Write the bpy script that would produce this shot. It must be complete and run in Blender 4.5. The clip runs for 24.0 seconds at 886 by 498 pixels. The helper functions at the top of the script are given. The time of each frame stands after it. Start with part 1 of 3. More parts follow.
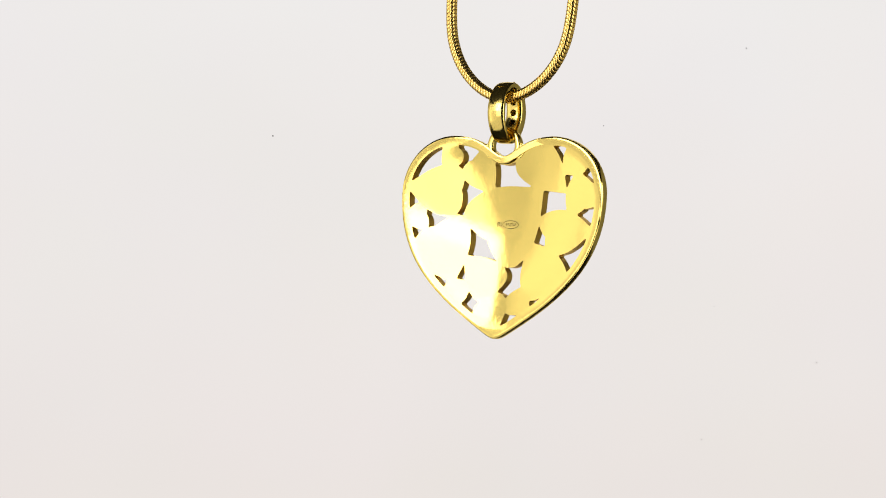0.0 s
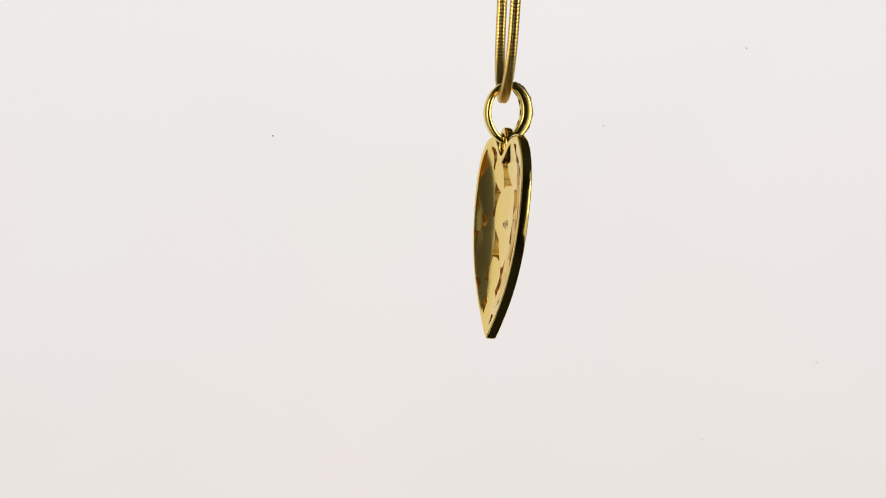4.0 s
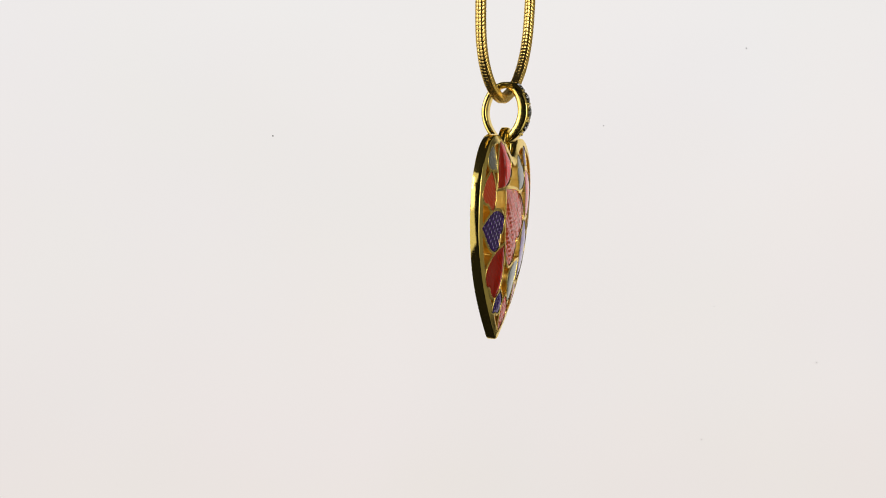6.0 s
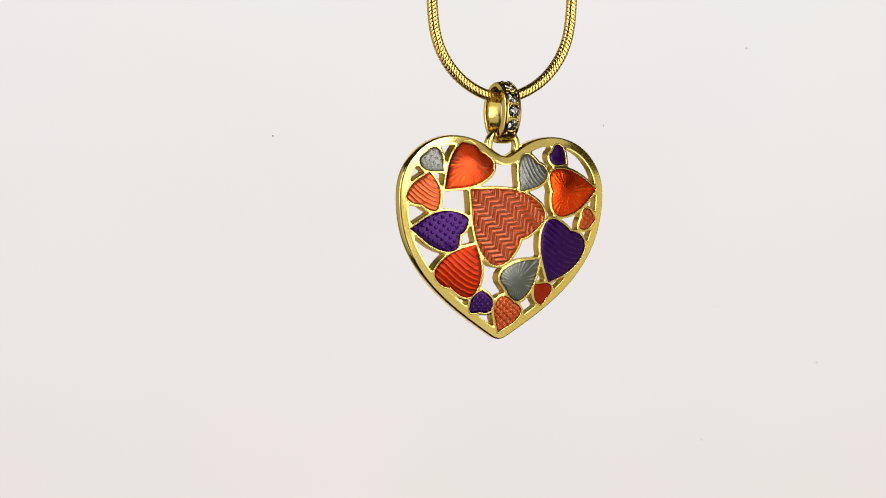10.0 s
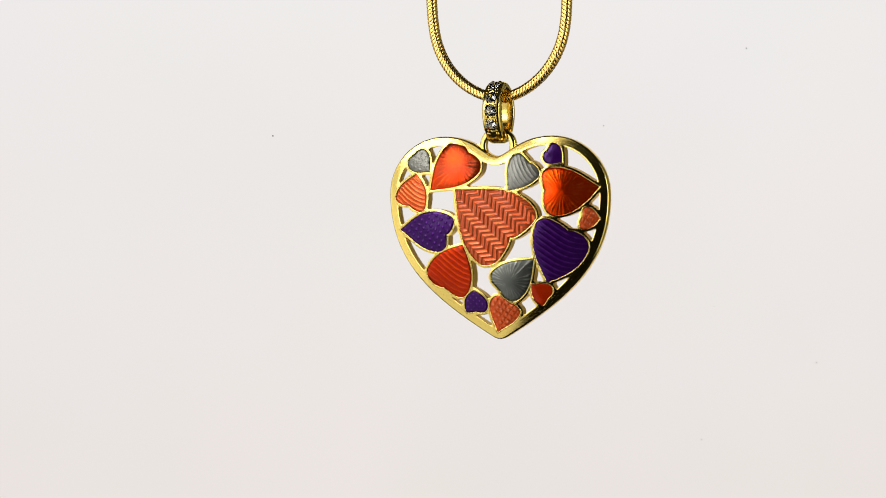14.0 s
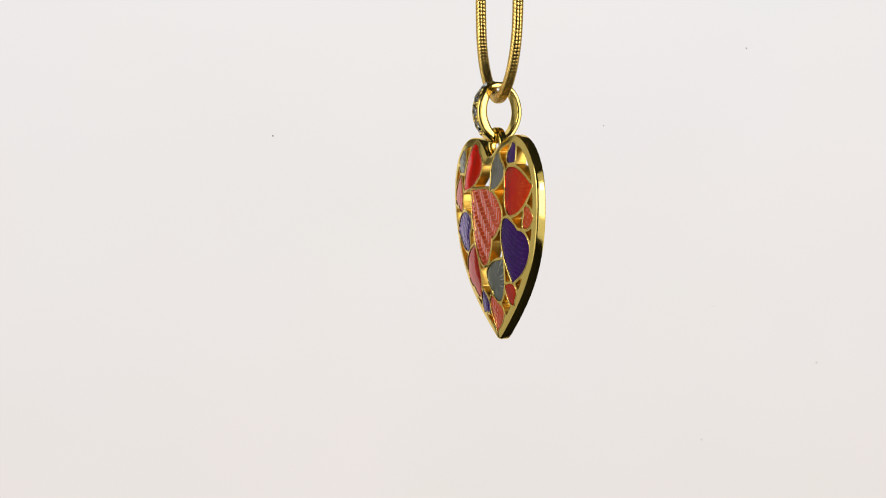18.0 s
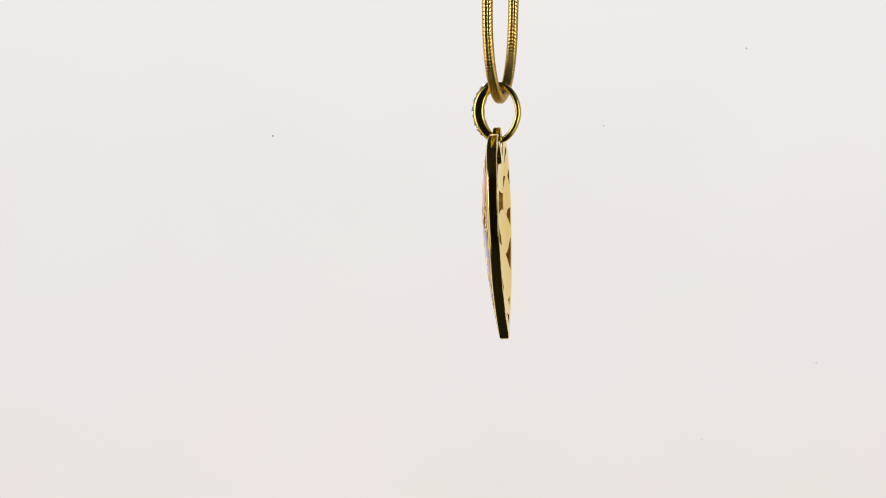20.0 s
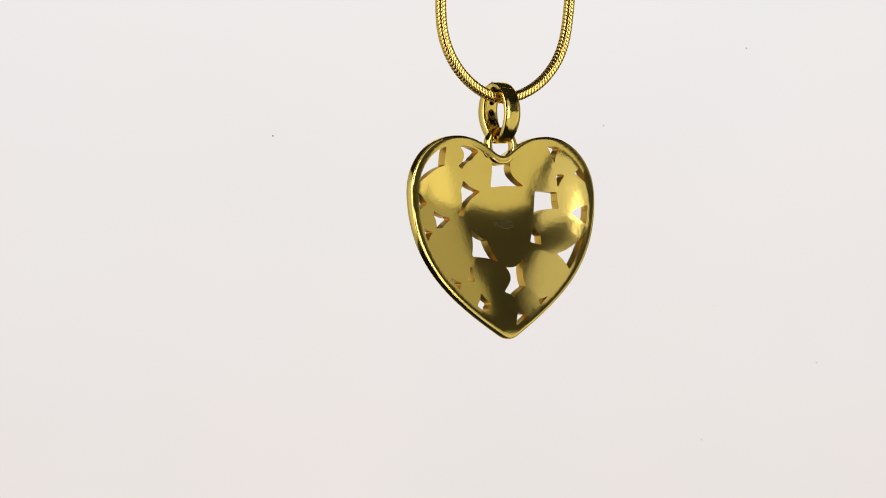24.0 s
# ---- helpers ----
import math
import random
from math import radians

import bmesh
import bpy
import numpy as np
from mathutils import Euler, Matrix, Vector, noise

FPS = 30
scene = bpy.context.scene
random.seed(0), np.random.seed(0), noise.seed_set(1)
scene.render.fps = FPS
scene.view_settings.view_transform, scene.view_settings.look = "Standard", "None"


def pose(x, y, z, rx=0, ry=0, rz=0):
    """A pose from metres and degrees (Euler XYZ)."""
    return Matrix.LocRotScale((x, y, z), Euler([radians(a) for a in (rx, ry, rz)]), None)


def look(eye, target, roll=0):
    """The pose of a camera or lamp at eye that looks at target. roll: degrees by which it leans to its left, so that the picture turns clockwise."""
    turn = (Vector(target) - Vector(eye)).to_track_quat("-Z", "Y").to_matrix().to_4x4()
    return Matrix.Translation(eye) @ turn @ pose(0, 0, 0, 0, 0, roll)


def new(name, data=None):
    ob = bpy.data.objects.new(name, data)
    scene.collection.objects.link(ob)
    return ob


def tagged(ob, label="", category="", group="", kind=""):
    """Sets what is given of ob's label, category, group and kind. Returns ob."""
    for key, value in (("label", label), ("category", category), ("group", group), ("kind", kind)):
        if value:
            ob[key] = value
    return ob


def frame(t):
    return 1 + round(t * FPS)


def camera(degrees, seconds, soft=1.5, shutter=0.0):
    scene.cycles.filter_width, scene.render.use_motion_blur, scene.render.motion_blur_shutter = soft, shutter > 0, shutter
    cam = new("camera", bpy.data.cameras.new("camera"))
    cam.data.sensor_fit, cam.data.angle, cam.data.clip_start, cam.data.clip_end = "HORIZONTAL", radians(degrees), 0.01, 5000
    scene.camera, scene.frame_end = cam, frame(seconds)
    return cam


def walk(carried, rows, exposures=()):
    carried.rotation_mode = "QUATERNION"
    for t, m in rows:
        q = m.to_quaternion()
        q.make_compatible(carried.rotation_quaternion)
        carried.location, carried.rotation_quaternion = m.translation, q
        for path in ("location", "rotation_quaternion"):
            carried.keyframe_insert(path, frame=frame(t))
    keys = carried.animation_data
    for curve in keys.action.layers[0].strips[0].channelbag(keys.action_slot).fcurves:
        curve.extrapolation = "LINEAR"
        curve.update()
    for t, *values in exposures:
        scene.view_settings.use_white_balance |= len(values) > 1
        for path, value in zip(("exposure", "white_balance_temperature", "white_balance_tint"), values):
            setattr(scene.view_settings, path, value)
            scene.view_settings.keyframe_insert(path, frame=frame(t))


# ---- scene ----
# A gold heart pendant on a snake chain turns steadily in a small product-photo set.
MM = 0.001
EYE_Z = 0.62                 # height of the lens over the table
AXIS = Vector((0.00645, 0.0, EYE_Z))   # the vertical line about which everything turns
TURN = 12.08                 # degrees per second
FACE_ON = 12.33              # second at which the front looks straight at the lens
CHAIN_LEAD = 6.5             # degrees by which the chain's plane runs ahead of the heart's

cam = camera(15.5, 24.0, soft=1.05)
walk(cam, [(0.0, look((0, -0.36, EYE_Z), (0, 0, EYE_Z))), (24.0, look((0, -0.36, EYE_Z), (0, 0, EYE_Z)))],
     exposures=[(0.0, 0.0), (24.0, 0.0)])

# ---- light ----
world = bpy.data.worlds.new("studio_dark")
scene.world = world
world.use_nodes = True
world.node_tree.nodes["Background"].inputs[0].default_value = (1.0, 0.95, 0.85, 1)
world.node_tree.nodes["Background"].inputs[1].default_value = 0.035


def softbox(name, azimuth, distance, height, wide, tall, watts, colour=(1.0, 0.98, 0.95)):
    """A rectangular studio softbox; azimuth in degrees to the right of the lens, seen from the pendant."""
    a = radians(azimuth)
    lamp = bpy.data.lights.new(name, "AREA")
    lamp.shape, lamp.size, lamp.size_y, lamp.energy = "RECTANGLE", wide, tall, watts
    lamp.color = colour
    ob = new(name, lamp)
    eye = Vector((math.sin(a) * distance, -math.cos(a) * distance, EYE_Z + height))
    ob.matrix_world = look(eye, AXIS)
    return ob


WARM = (1.0, 0.96, 0.74)      # tint of the lamps that stand in for warm right-hand surroundings
# two softboxes either side of the lens, each with a bright core and a bare lamp above it; dim side lamps stand in for
# lit sides of the set
softbox("softbox_left", -57, 0.55, -0.10, 0.50, 0.80, 1.02)
softbox("softbox_left_core", -46, 0.53, 0.02, 0.26, 0.20, 0.25)
softbox("key_lamp_left", -51, 0.52, 0.18, 0.20, 0.20, 0.58)
softbox("panel_upper_left", -45, 0.56, 0.32, 0.36, 0.20, 0.20)
softbox("softbox_right", 47, 0.55, -0.13, 0.44, 0.46, 0.46)
softbox("softbox_right_core", 47, 0.53, -0.02, 0.24, 0.25, 0.46)
softbox("key_lamp_right", 49, 0.52, 0.125, 0.17, 0.11, 0.30)
softbox("panel_upper_right", 53, 0.56, 0.26, 0.32, 0.26, 0.15)
softbox("strip_right", 81, 0.56, -0.165, 0.22, 0.44, 0.20, WARM)
softbox("side_panel_left", -105, 0.62, 0.0, 0.85, 0.62, 0.71)
softbox("side_core_left", -84, 0.60, -0.02, 0.42, 0.46, 0.16)
softbox("side_panel_right", 113, 0.62, 0.0, 0.66, 0.62, 0.215, WARM)
softbox("side_core_right", 92, 0.60, -0.02, 0.13, 0.40, 0.036, WARM)


# ---- materials ----
def material(name):
    m = bpy.data.materials.new(name)
    m.use_nodes = True
    t = m.node_tree
    return m, t, t.nodes["Principled BSDF"]


def node(t, kind, links=(), **values):
    n = t.nodes.new(kind)
    for key, value in values.items():
        if key.startswith("i_"):
            n.inputs[key[2:].replace("_", " ")].default_value = value
        elif key == "operation":
            n.operation = value
    for socket, source in links:
        t.links.new(source, n.inputs[socket])
    return n


def maths(t, op, a, b=None):
    n = t.nodes.new("ShaderNodeMath")
    n.operation = op
    for i, v in enumerate((a, b)):
        if v is None:
            continue
        if isinstance(v, (int, float)):
            n.inputs[i].default_value = v
        else:
            t.links.new(v, n.inputs[i])
    return n.outputs[0]


def gold(name, colour, rough, scratch=0.15, grain=0.0, wave=0.0, hair=0.0, sheen_mottle=0.06, patch=350.0):
    """Polished gold with fine wear in its gloss and faint brushing."""
    m, t, p = material(name)
    p.inputs["Metallic"].default_value = 1.0
    p.inputs["Specular Tint"].default_value = (1.0, 0.92, 0.68, 1)
    co = t.nodes.new("ShaderNodeTexCoord").outputs["Object"]
    n1 = node(t, "ShaderNodeTexNoise", [("Vector", co)], i_Scale=patch, i_Detail=3.0)
    n2 = node(t, "ShaderNodeTexNoise", [("Vector", co)], i_Scale=2600.0, i_Detail=2.0)
    # darker mottling in the colour imitates uneven brightness of the reflections
    mix = node(t, "ShaderNodeMix")
    mix.data_type = "RGBA"
    t.links.new(n1.outputs[0], mix.inputs[0])
    mix.inputs[6].default_value = (*[c * (1 - sheen_mottle) for c in colour], 1)
    mix.inputs[7].default_value = (*colour, 1)
    t.links.new(mix.outputs[2], p.inputs["Base Color"])
    r = maths(t, "ADD", maths(t, "MULTIPLY", n1.outputs[0], scratch * 0.5), rough - scratch * 0.25)
    t.links.new(r, p.inputs["Roughness"])
    b = t.nodes.new("ShaderNodeBump")
    b.inputs["Strength"].default_value = 0.05 + grain
    b.inputs["Distance"].default_value = 0.00002
    t.links.new(n2.outputs[0], b.inputs["Height"])
    if wave:
        n3 = node(t, "ShaderNodeTexNoise", [("Vector", co)], i_Scale=260.0, i_Detail=1.8)
        b2 = t.nodes.new("ShaderNodeBump")
        b2.inputs["Strength"].default_value = 1.0
        b2.inputs["Distance"].default_value = wave
        t.links.new(n3.outputs[0], b2.inputs["Height"])
        t.links.new(b2.outputs[0], b.inputs["Normal"])
    if hair:
        # fine parallel polishing scratches, in patches
        turned = node(t, "ShaderNodeMapping", [("Vector", co)])
        turned.inputs["Rotation"].default_value = (0, radians(78), 0)
        mp = node(t, "ShaderNodeMapping", [("Vector", turned.outputs[0])])
        mp.inputs["Scale"].default_value = (260, 260, 9000)
        n4 = node(t, "ShaderNodeTexNoise", [("Vector", mp.outputs[0])], i_Scale=1.0, i_Detail=2.0)
        n5 = node(t, "ShaderNodeTexNoise", [("Vector", co)], i_Scale=180.0, i_Detail=3.0)
        where = maths(t, "MULTIPLY", maths(t, "MAXIMUM", maths(t, "SUBTRACT", n5.outputs[0], 0.48), 0.0), 6.0)
        b3 = t.nodes.new("ShaderNodeBump")
        b3.inputs["Strength"].default_value = hair
        b3.inputs["Distance"].default_value = 0.00002
        t.links.new(maths(t, "MULTIPLY", n4.outputs[0], where), b3.inputs["Height"])
        t.links.new(b.outputs[0], b3.inputs["Normal"])
        b = b3
    t.links.new(b.outputs[0], p.inputs["Normal"])
    return m


GOLD = (0.87, 0.655, 0.175)
gold_polished = gold("polished_gold", GOLD, 0.12)
gold_dish = gold("worn_gold_dish", GOLD, 0.085, 0.08, 0.12, 0.000006, 0.24, 0.15, 170.0)
# rougher, and coloured deeper for the shade and bounce inside the openings
gold_satin_deep = gold("satin_gold_deepened", (0.83, 0.53, 0.11), 0.36, 0.25, 0.5)
# warmed in colour to imitate light bouncing between the links
gold_chain = gold("chain_gold", (0.95, 0.645, 0.18), 0.24)
gold_bail = gold("bail_gold", GOLD, 0.14, 0.2, 0.2)


RED, CRIMSON, SALMON, PURPLE, GREY, SLATE = (0.72, 0.036, 0.0010), (0.47, 0.020, 0.0008), (0.72, 0.085, 0.012), (0.040, 0.003, 0.100), (0.158, 0.156, 0.134), (0.13, 0.14, 0.122)
# paler colours for the highlights painted on the ridges
GLINT = {RED: (0.95, 0.24, 0.02), CRIMSON: (0.80, 0.11, 0.012), SALMON: (1.0, 0.46, 0.22), PURPLE: (0.20, 0.05, 0.38), GREY: (0.42, 0.42, 0.38), SLATE: (0.36, 0.36, 0.32)}


# for each engraving: how strongly it bends the metal and the coat over it, and how strong the pale glints painted on
# its ridges are
CUT = {"rays": (0.44, 0.02, 0.85), "zigzag": (0.27, 0.36, 1.25), "waves": (0.24, 0.07, 0.30), "scales": (0.26, 1.1, 0.7),
       "quilt": (0.22, 0.6, 0.5), "plain": (0.3, 0.2, 0.6)}


def enamel(name, colour, pattern, pitch=0.5, angle=0.0, depth=1.0, metal=0.6, bend=0.0, centre=(0, 0)):
    """Translucent enamel over engraved metal: the engraving bends the coloured metal's gloss; the clear coat over it is smoother."""
    m, t, p = material(name)
    tex = t.nodes.new("ShaderNodeTexCoord").outputs["Object"]
    mp = node(t, "ShaderNodeMapping", [("Vector", tex)])
    mp.inputs["Scale"].default_value = (1000, 1000, 1000)
    mp.inputs["Location"].default_value = (-centre[0], 0, -centre[1])
    mp.inputs["Rotation"].default_value = (0, radians(angle), 0)
    fine = node(t, "ShaderNodeTexNoise", [("Vector", mp.outputs[0])], i_Scale=1.3, i_Detail=4.0)
    # the hand-cut lines wander a little
    off = maths(t, "MULTIPLY", maths(t, "SUBTRACT", fine.outputs[0], 0.5), 0.16)
    xyz = node(t, "ShaderNodeSeparateXYZ", [("Vector", mp.outputs[0])])
    x, z = xyz.outputs[0], maths(t, "ADD", xyz.outputs[2], off)
    if bend:
        z = maths(t, "ADD", z, maths(t, "MULTIPLY", maths(t, "MULTIPLY", x, x), bend))
    tau = 2 * math.pi
    swell = None
    if pattern == "rays":
        a = maths(t, "ARCTAN2", z, x)
        r2 = maths(t, "ADD", maths(t, "MULTIPLY", x, x), maths(t, "MULTIPLY", z, z))
        r = maths(t, "SQRT", r2)
        way = node(t, "ShaderNodeCombineXYZ", [("X", maths(t, "MULTIPLY", maths(t, "COSINE", a), 3.0)), ("Z", maths(t, "MULTIPLY", maths(t, "SINE", a), 3.0)),
                                               ("Y", maths(t, "MULTIPLY", r, 0.25))])
        streak = node(t, "ShaderNodeTexNoise", [("Vector", way.outputs[0])], i_Scale=2.2, i_Detail=3.0).outputs[0]
        turns = maths(t, "ADD", maths(t, "MULTIPLY", a, pitch / tau), maths(t, "MULTIPLY", streak, 1.6))
        tri = maths(t, "MULTIPLY", maths(t, "PINGPONG", turns, 0.5), 2.0)
        far = maths(t, "MINIMUM", maths(t, "MULTIPLY", maths(t, "MAXIMUM", maths(t, "SUBTRACT", r, 0.3), 0.0), 0.6), 1.0)
        strong = maths(t, "MULTIPLY", maths(t, "MAXIMUM", maths(t, "SUBTRACT", streak, 0.30), 0.0), 3.0)
        crest = maths(t, "MULTIPLY", maths(t, "MULTIPLY", maths(t, "POWER", tri, 4.0), far), strong)
        h = maths(t, "MULTIPLY", maths(t, "MULTIPLY", maths(t, "POWER", tri, 1.5), strong), maths(t, "MINIMUM", maths(t, "MULTIPLY", r, 0.09), 0.18))
        swell = maths(t, "MULTIPLY", maths(t, "SQRT", maths(t, "ADD", r2, 0.6)), -0.7 if colour == SLATE else -1.1)
    elif pattern == "zigzag":
        zig = maths(t, "MULTIPLY", maths(t, "PINGPONG", x, 0.95), 0.82)
        h = maths(t, "MULTIPLY", maths(t, "PINGPONG", maths(t, "DIVIDE", maths(t, "ADD", z, zig), pitch), 0.5), 2.0)
        crest = maths(t, "POWER", h, 10.0)
        h = maths(t, "POWER", h, 1.6)
    elif pattern == "waves":
        w = maths(t, "MULTIPLY", maths(t, "SINE", maths(t, "MULTIPLY", x, 0.9)), 0.16)
        s = maths(t, "ADD", maths(t, "MULTIPLY", maths(t, "SINE", maths(t, "MULTIPLY", maths(t, "ADD", z, w), tau / pitch)), 0.5), 0.5)
        crest = maths(t, "POWER", s, 8.0)
        h = maths(t, "POWER", s, 2.0)
    elif pattern == "scales":
        sx = maths(t, "SINE", maths(t, "MULTIPLY", x, tau / pitch))
        sz = maths(t, "SINE", maths(t, "MULTIPLY", z, tau / pitch))
        s = maths(t, "MAXIMUM", maths(t, "MULTIPLY", sx, sz), 0.0)
        crest = maths(t, "POWER", s, 5.0)
        h = maths(t, "POWER", s, 2.0)
    elif pattern == "quilt":
        # small overlapping pillows, each steeper on one side
        sx = maths(t, "ABSOLUTE", maths(t, "SINE", maths(t, "MULTIPLY", maths(t, "ADD", x, z), math.pi / pitch)))
        sz = maths(t, "ABSOLUTE", maths(t, "SINE", maths(t, "MULTIPLY", maths(t, "SUBTRACT", x, z), math.pi / pitch)))
        s = maths(t, "MULTIPLY", sx, sz)
        lean = maths(t, "FRACT", maths(t, "DIVIDE", z, pitch * 0.5))
        h = maths(t, "ADD", maths(t, "POWER", s, 0.6), maths(t, "MULTIPLY", lean, 0.12))
        crest = maths(t, "POWER", s, 5.0)
    else:
        h = node(t, "ShaderNodeTexNoise", [("Vector", mp.outputs[0])], i_Scale=0.8).outputs[0]
        crest = maths(t, "MULTIPLY", h, 0.15)
    full = maths(t, "ADD", h, swell) if swell else h
    bump = t.nodes.new("ShaderNodeBump")
    bump.inputs["Strength"].default_value = 1.0
    bump.inputs["Distance"].default_value = 0.00021 * depth * CUT[pattern][0]
    t.links.new(full, bump.inputs["Height"])
    t.links.new(bump.outputs[0], p.inputs["Normal"])
    # the fired surface is never quite level
    ripple = node(t, "ShaderNodeTexNoise", [("Vector", mp.outputs[0])], i_Scale=0.55, i_Detail=1.0)
    level = t.nodes.new("ShaderNodeBump")
    level.inputs["Strength"].default_value = 1.0
    level.inputs["Distance"].default_value = 0.00006
    t.links.new(ripple.outputs[0], level.inputs["Height"])
    skin = t.nodes.new("ShaderNodeBump")
    skin.inputs["Strength"].default_value = 1.0
    skin.inputs["Distance"].default_value = 0.00009 * depth * CUT[pattern][1]
    t.links.new(h, skin.inputs["Height"])
    t.links.new(level.outputs[0], skin.inputs["Normal"])
    t.links.new(skin.outputs[0], p.inputs["Coat Normal"])
    mix = node(t, "ShaderNodeMix")
    mix.data_type = "RGBA"
    # glints painted as paler colour along the engraving's ridges, broken up by noise
    worn = maths(t, "MINIMUM", maths(t, "MAXIMUM", maths(t, "MULTIPLY", maths(t, "SUBTRACT", fine.outputs[0], 0.30), 3.2), 0.15), 1.2)
    crest = maths(t, "MULTIPLY", crest, worn)
    t.links.new(maths(t, "ADD", maths(t, "MULTIPLY", crest, 2.2 if colour == SLATE else CUT[pattern][2]), maths(t, "MULTIPLY", fine.outputs[0], 0.09)), mix.inputs[0])
    mix.inputs[6].default_value = (*[c * 0.9 for c in colour], 1)
    mix.inputs[7].default_value = (*GLINT[colour], 1)
    t.links.new(mix.outputs[2], p.inputs["Base Color"])
    p.inputs["Metallic"].default_value = metal
    peak = max(colour)
    p.inputs["Specular Tint"].default_value = (*[c / peak for c in colour], 1)
    p.inputs["Specular IOR Level"].default_value = 0.0
    p.inputs["Roughness"].default_value = 0.28 if colour in (GREY, SLATE) else 0.16
    p.inputs["Coat Weight"].default_value = 1.0
    p.inputs["Coat Roughness"].default_value = 0.06
    p.inputs["Coat IOR"].default_value = 1.28 if pattern == "zigzag" or colour == GREY else 1.17 if pattern in ("rays", "waves") else 1.22
    return m


def plain(name, colour, rough, metal=0.0, scale=30.0, vary=0.12):
    m, t, p = material(name)
    co = t.nodes.new("ShaderNodeTexCoord").outputs["Object"]
    n = node(t, "ShaderNodeTexNoise", [("Vector", co)], i_Scale=scale, i_Detail=5.0)
    mix = node(t, "ShaderNodeMix", [(0, n.outputs[0])])
    mix.data_type = "RGBA"
    t.links.new(n.outputs[0], mix.inputs[0])
    mix.inputs[6].default_value = (*[c * (1 - vary) for c in colour], 1)
    mix.inputs[7].default_value = (*[min(1, c * (1 + vary)) for c in colour], 1)
    t.links.new(mix.outputs[2], p.inputs["Base Color"])
    p.inputs["Roughness"].default_value, p.inputs["Metallic"].default_value = rough, metal
    return m


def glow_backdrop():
    """Off-white sheet whose light is painted as emission: almost even, faintly cooler and brighter at the top."""
    m, t, p = material("emissive_off_white")
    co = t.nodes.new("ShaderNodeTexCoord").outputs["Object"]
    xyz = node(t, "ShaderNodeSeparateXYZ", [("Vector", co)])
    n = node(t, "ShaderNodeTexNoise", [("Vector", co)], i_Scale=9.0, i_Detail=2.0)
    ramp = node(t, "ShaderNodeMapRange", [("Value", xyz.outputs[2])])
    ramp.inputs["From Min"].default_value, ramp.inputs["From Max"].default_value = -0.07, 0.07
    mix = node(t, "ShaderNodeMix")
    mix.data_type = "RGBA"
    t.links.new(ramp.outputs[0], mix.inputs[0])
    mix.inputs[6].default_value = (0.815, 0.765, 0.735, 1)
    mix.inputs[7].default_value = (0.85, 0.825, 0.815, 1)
    # the emitted light is not quite evenly tinted
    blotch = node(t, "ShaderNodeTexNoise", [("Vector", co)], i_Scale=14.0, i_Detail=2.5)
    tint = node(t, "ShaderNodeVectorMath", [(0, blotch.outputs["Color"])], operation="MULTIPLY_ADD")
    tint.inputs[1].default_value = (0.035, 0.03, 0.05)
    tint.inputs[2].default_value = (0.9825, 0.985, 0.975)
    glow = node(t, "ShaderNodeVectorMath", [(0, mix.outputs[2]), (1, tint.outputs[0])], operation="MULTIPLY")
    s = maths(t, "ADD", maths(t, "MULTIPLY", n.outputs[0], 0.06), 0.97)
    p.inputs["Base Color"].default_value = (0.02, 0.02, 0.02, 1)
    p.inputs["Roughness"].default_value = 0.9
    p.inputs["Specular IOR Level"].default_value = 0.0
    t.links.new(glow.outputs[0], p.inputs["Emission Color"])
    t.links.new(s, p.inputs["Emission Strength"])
    return m


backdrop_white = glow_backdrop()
wall_grey = plain("unseen_dark_grey_board", (0.22, 0.214, 0.195), 0.8)
table_black = plain("unseen_black_felt", (0.02, 0.02, 0.02), 0.95, scale=400)
unseen_black = plain("unseen_black_cloth", (0.02, 0.02, 0.02), 0.95, scale=300)
speck_dark = plain("dust_grey", (0.12, 0.11, 0.1), 0.9)
stamp_dark = plain("dark_brown_stamp", (0.10, 0.07, 0.03), 0.55, 0.3, 900)


# ---- mesh helpers ----
def mesh_of(name, verts, faces, smooth=True):
    me = bpy.data.meshes.new(name)
    me.from_pydata([tuple(v) for v in verts], [], faces)
    me.validate()
    me.shade_smooth() if smooth else None
    return me


def tidy(me, sharp=None):
    """Outward normals, merged doubles, and creases past an angle."""
    bm = bmesh.new()
    bm.from_mesh(me)
    bmesh.ops.remove_doubles(bm, verts=bm.verts, dist=1e-7)
    bmesh.ops.recalc_face_normals(bm, faces=bm.faces)
    bm.to_mesh(me)
    bm.free()
    if sharp:
        me.set_sharp_from_angle(angle=radians(sharp))
    return me


def part(name, me, mat, parent, label="", at=(0, 0, 0)):
    """Link a mesh (or a bmesh) as one part under a thing or a part."""
    if isinstance(me, bmesh.types.BMesh):
        bm, me = me, bpy.data.meshes.new(name)
        bm.to_mesh(me)
        bm.free()
    if not me.materials:
        me.materials.append(mat)
    ob = new(name, me)
    ob.parent = parent
    ob.location = at
    return tagged(ob, label)


def bezier(p0, p1, p2, p3, n):
    t = np.linspace(0, 1, n + 1)[:-1, None]
    p0, p1, p2, p3 = map(np.array, (p0, p1, p2, p3))
    return (1 - t) ** 3 * p0 + 3 * (1 - t) ** 2 * t * p1 + 3 * (1 - t) * t * t * p2 + t ** 3 * p3


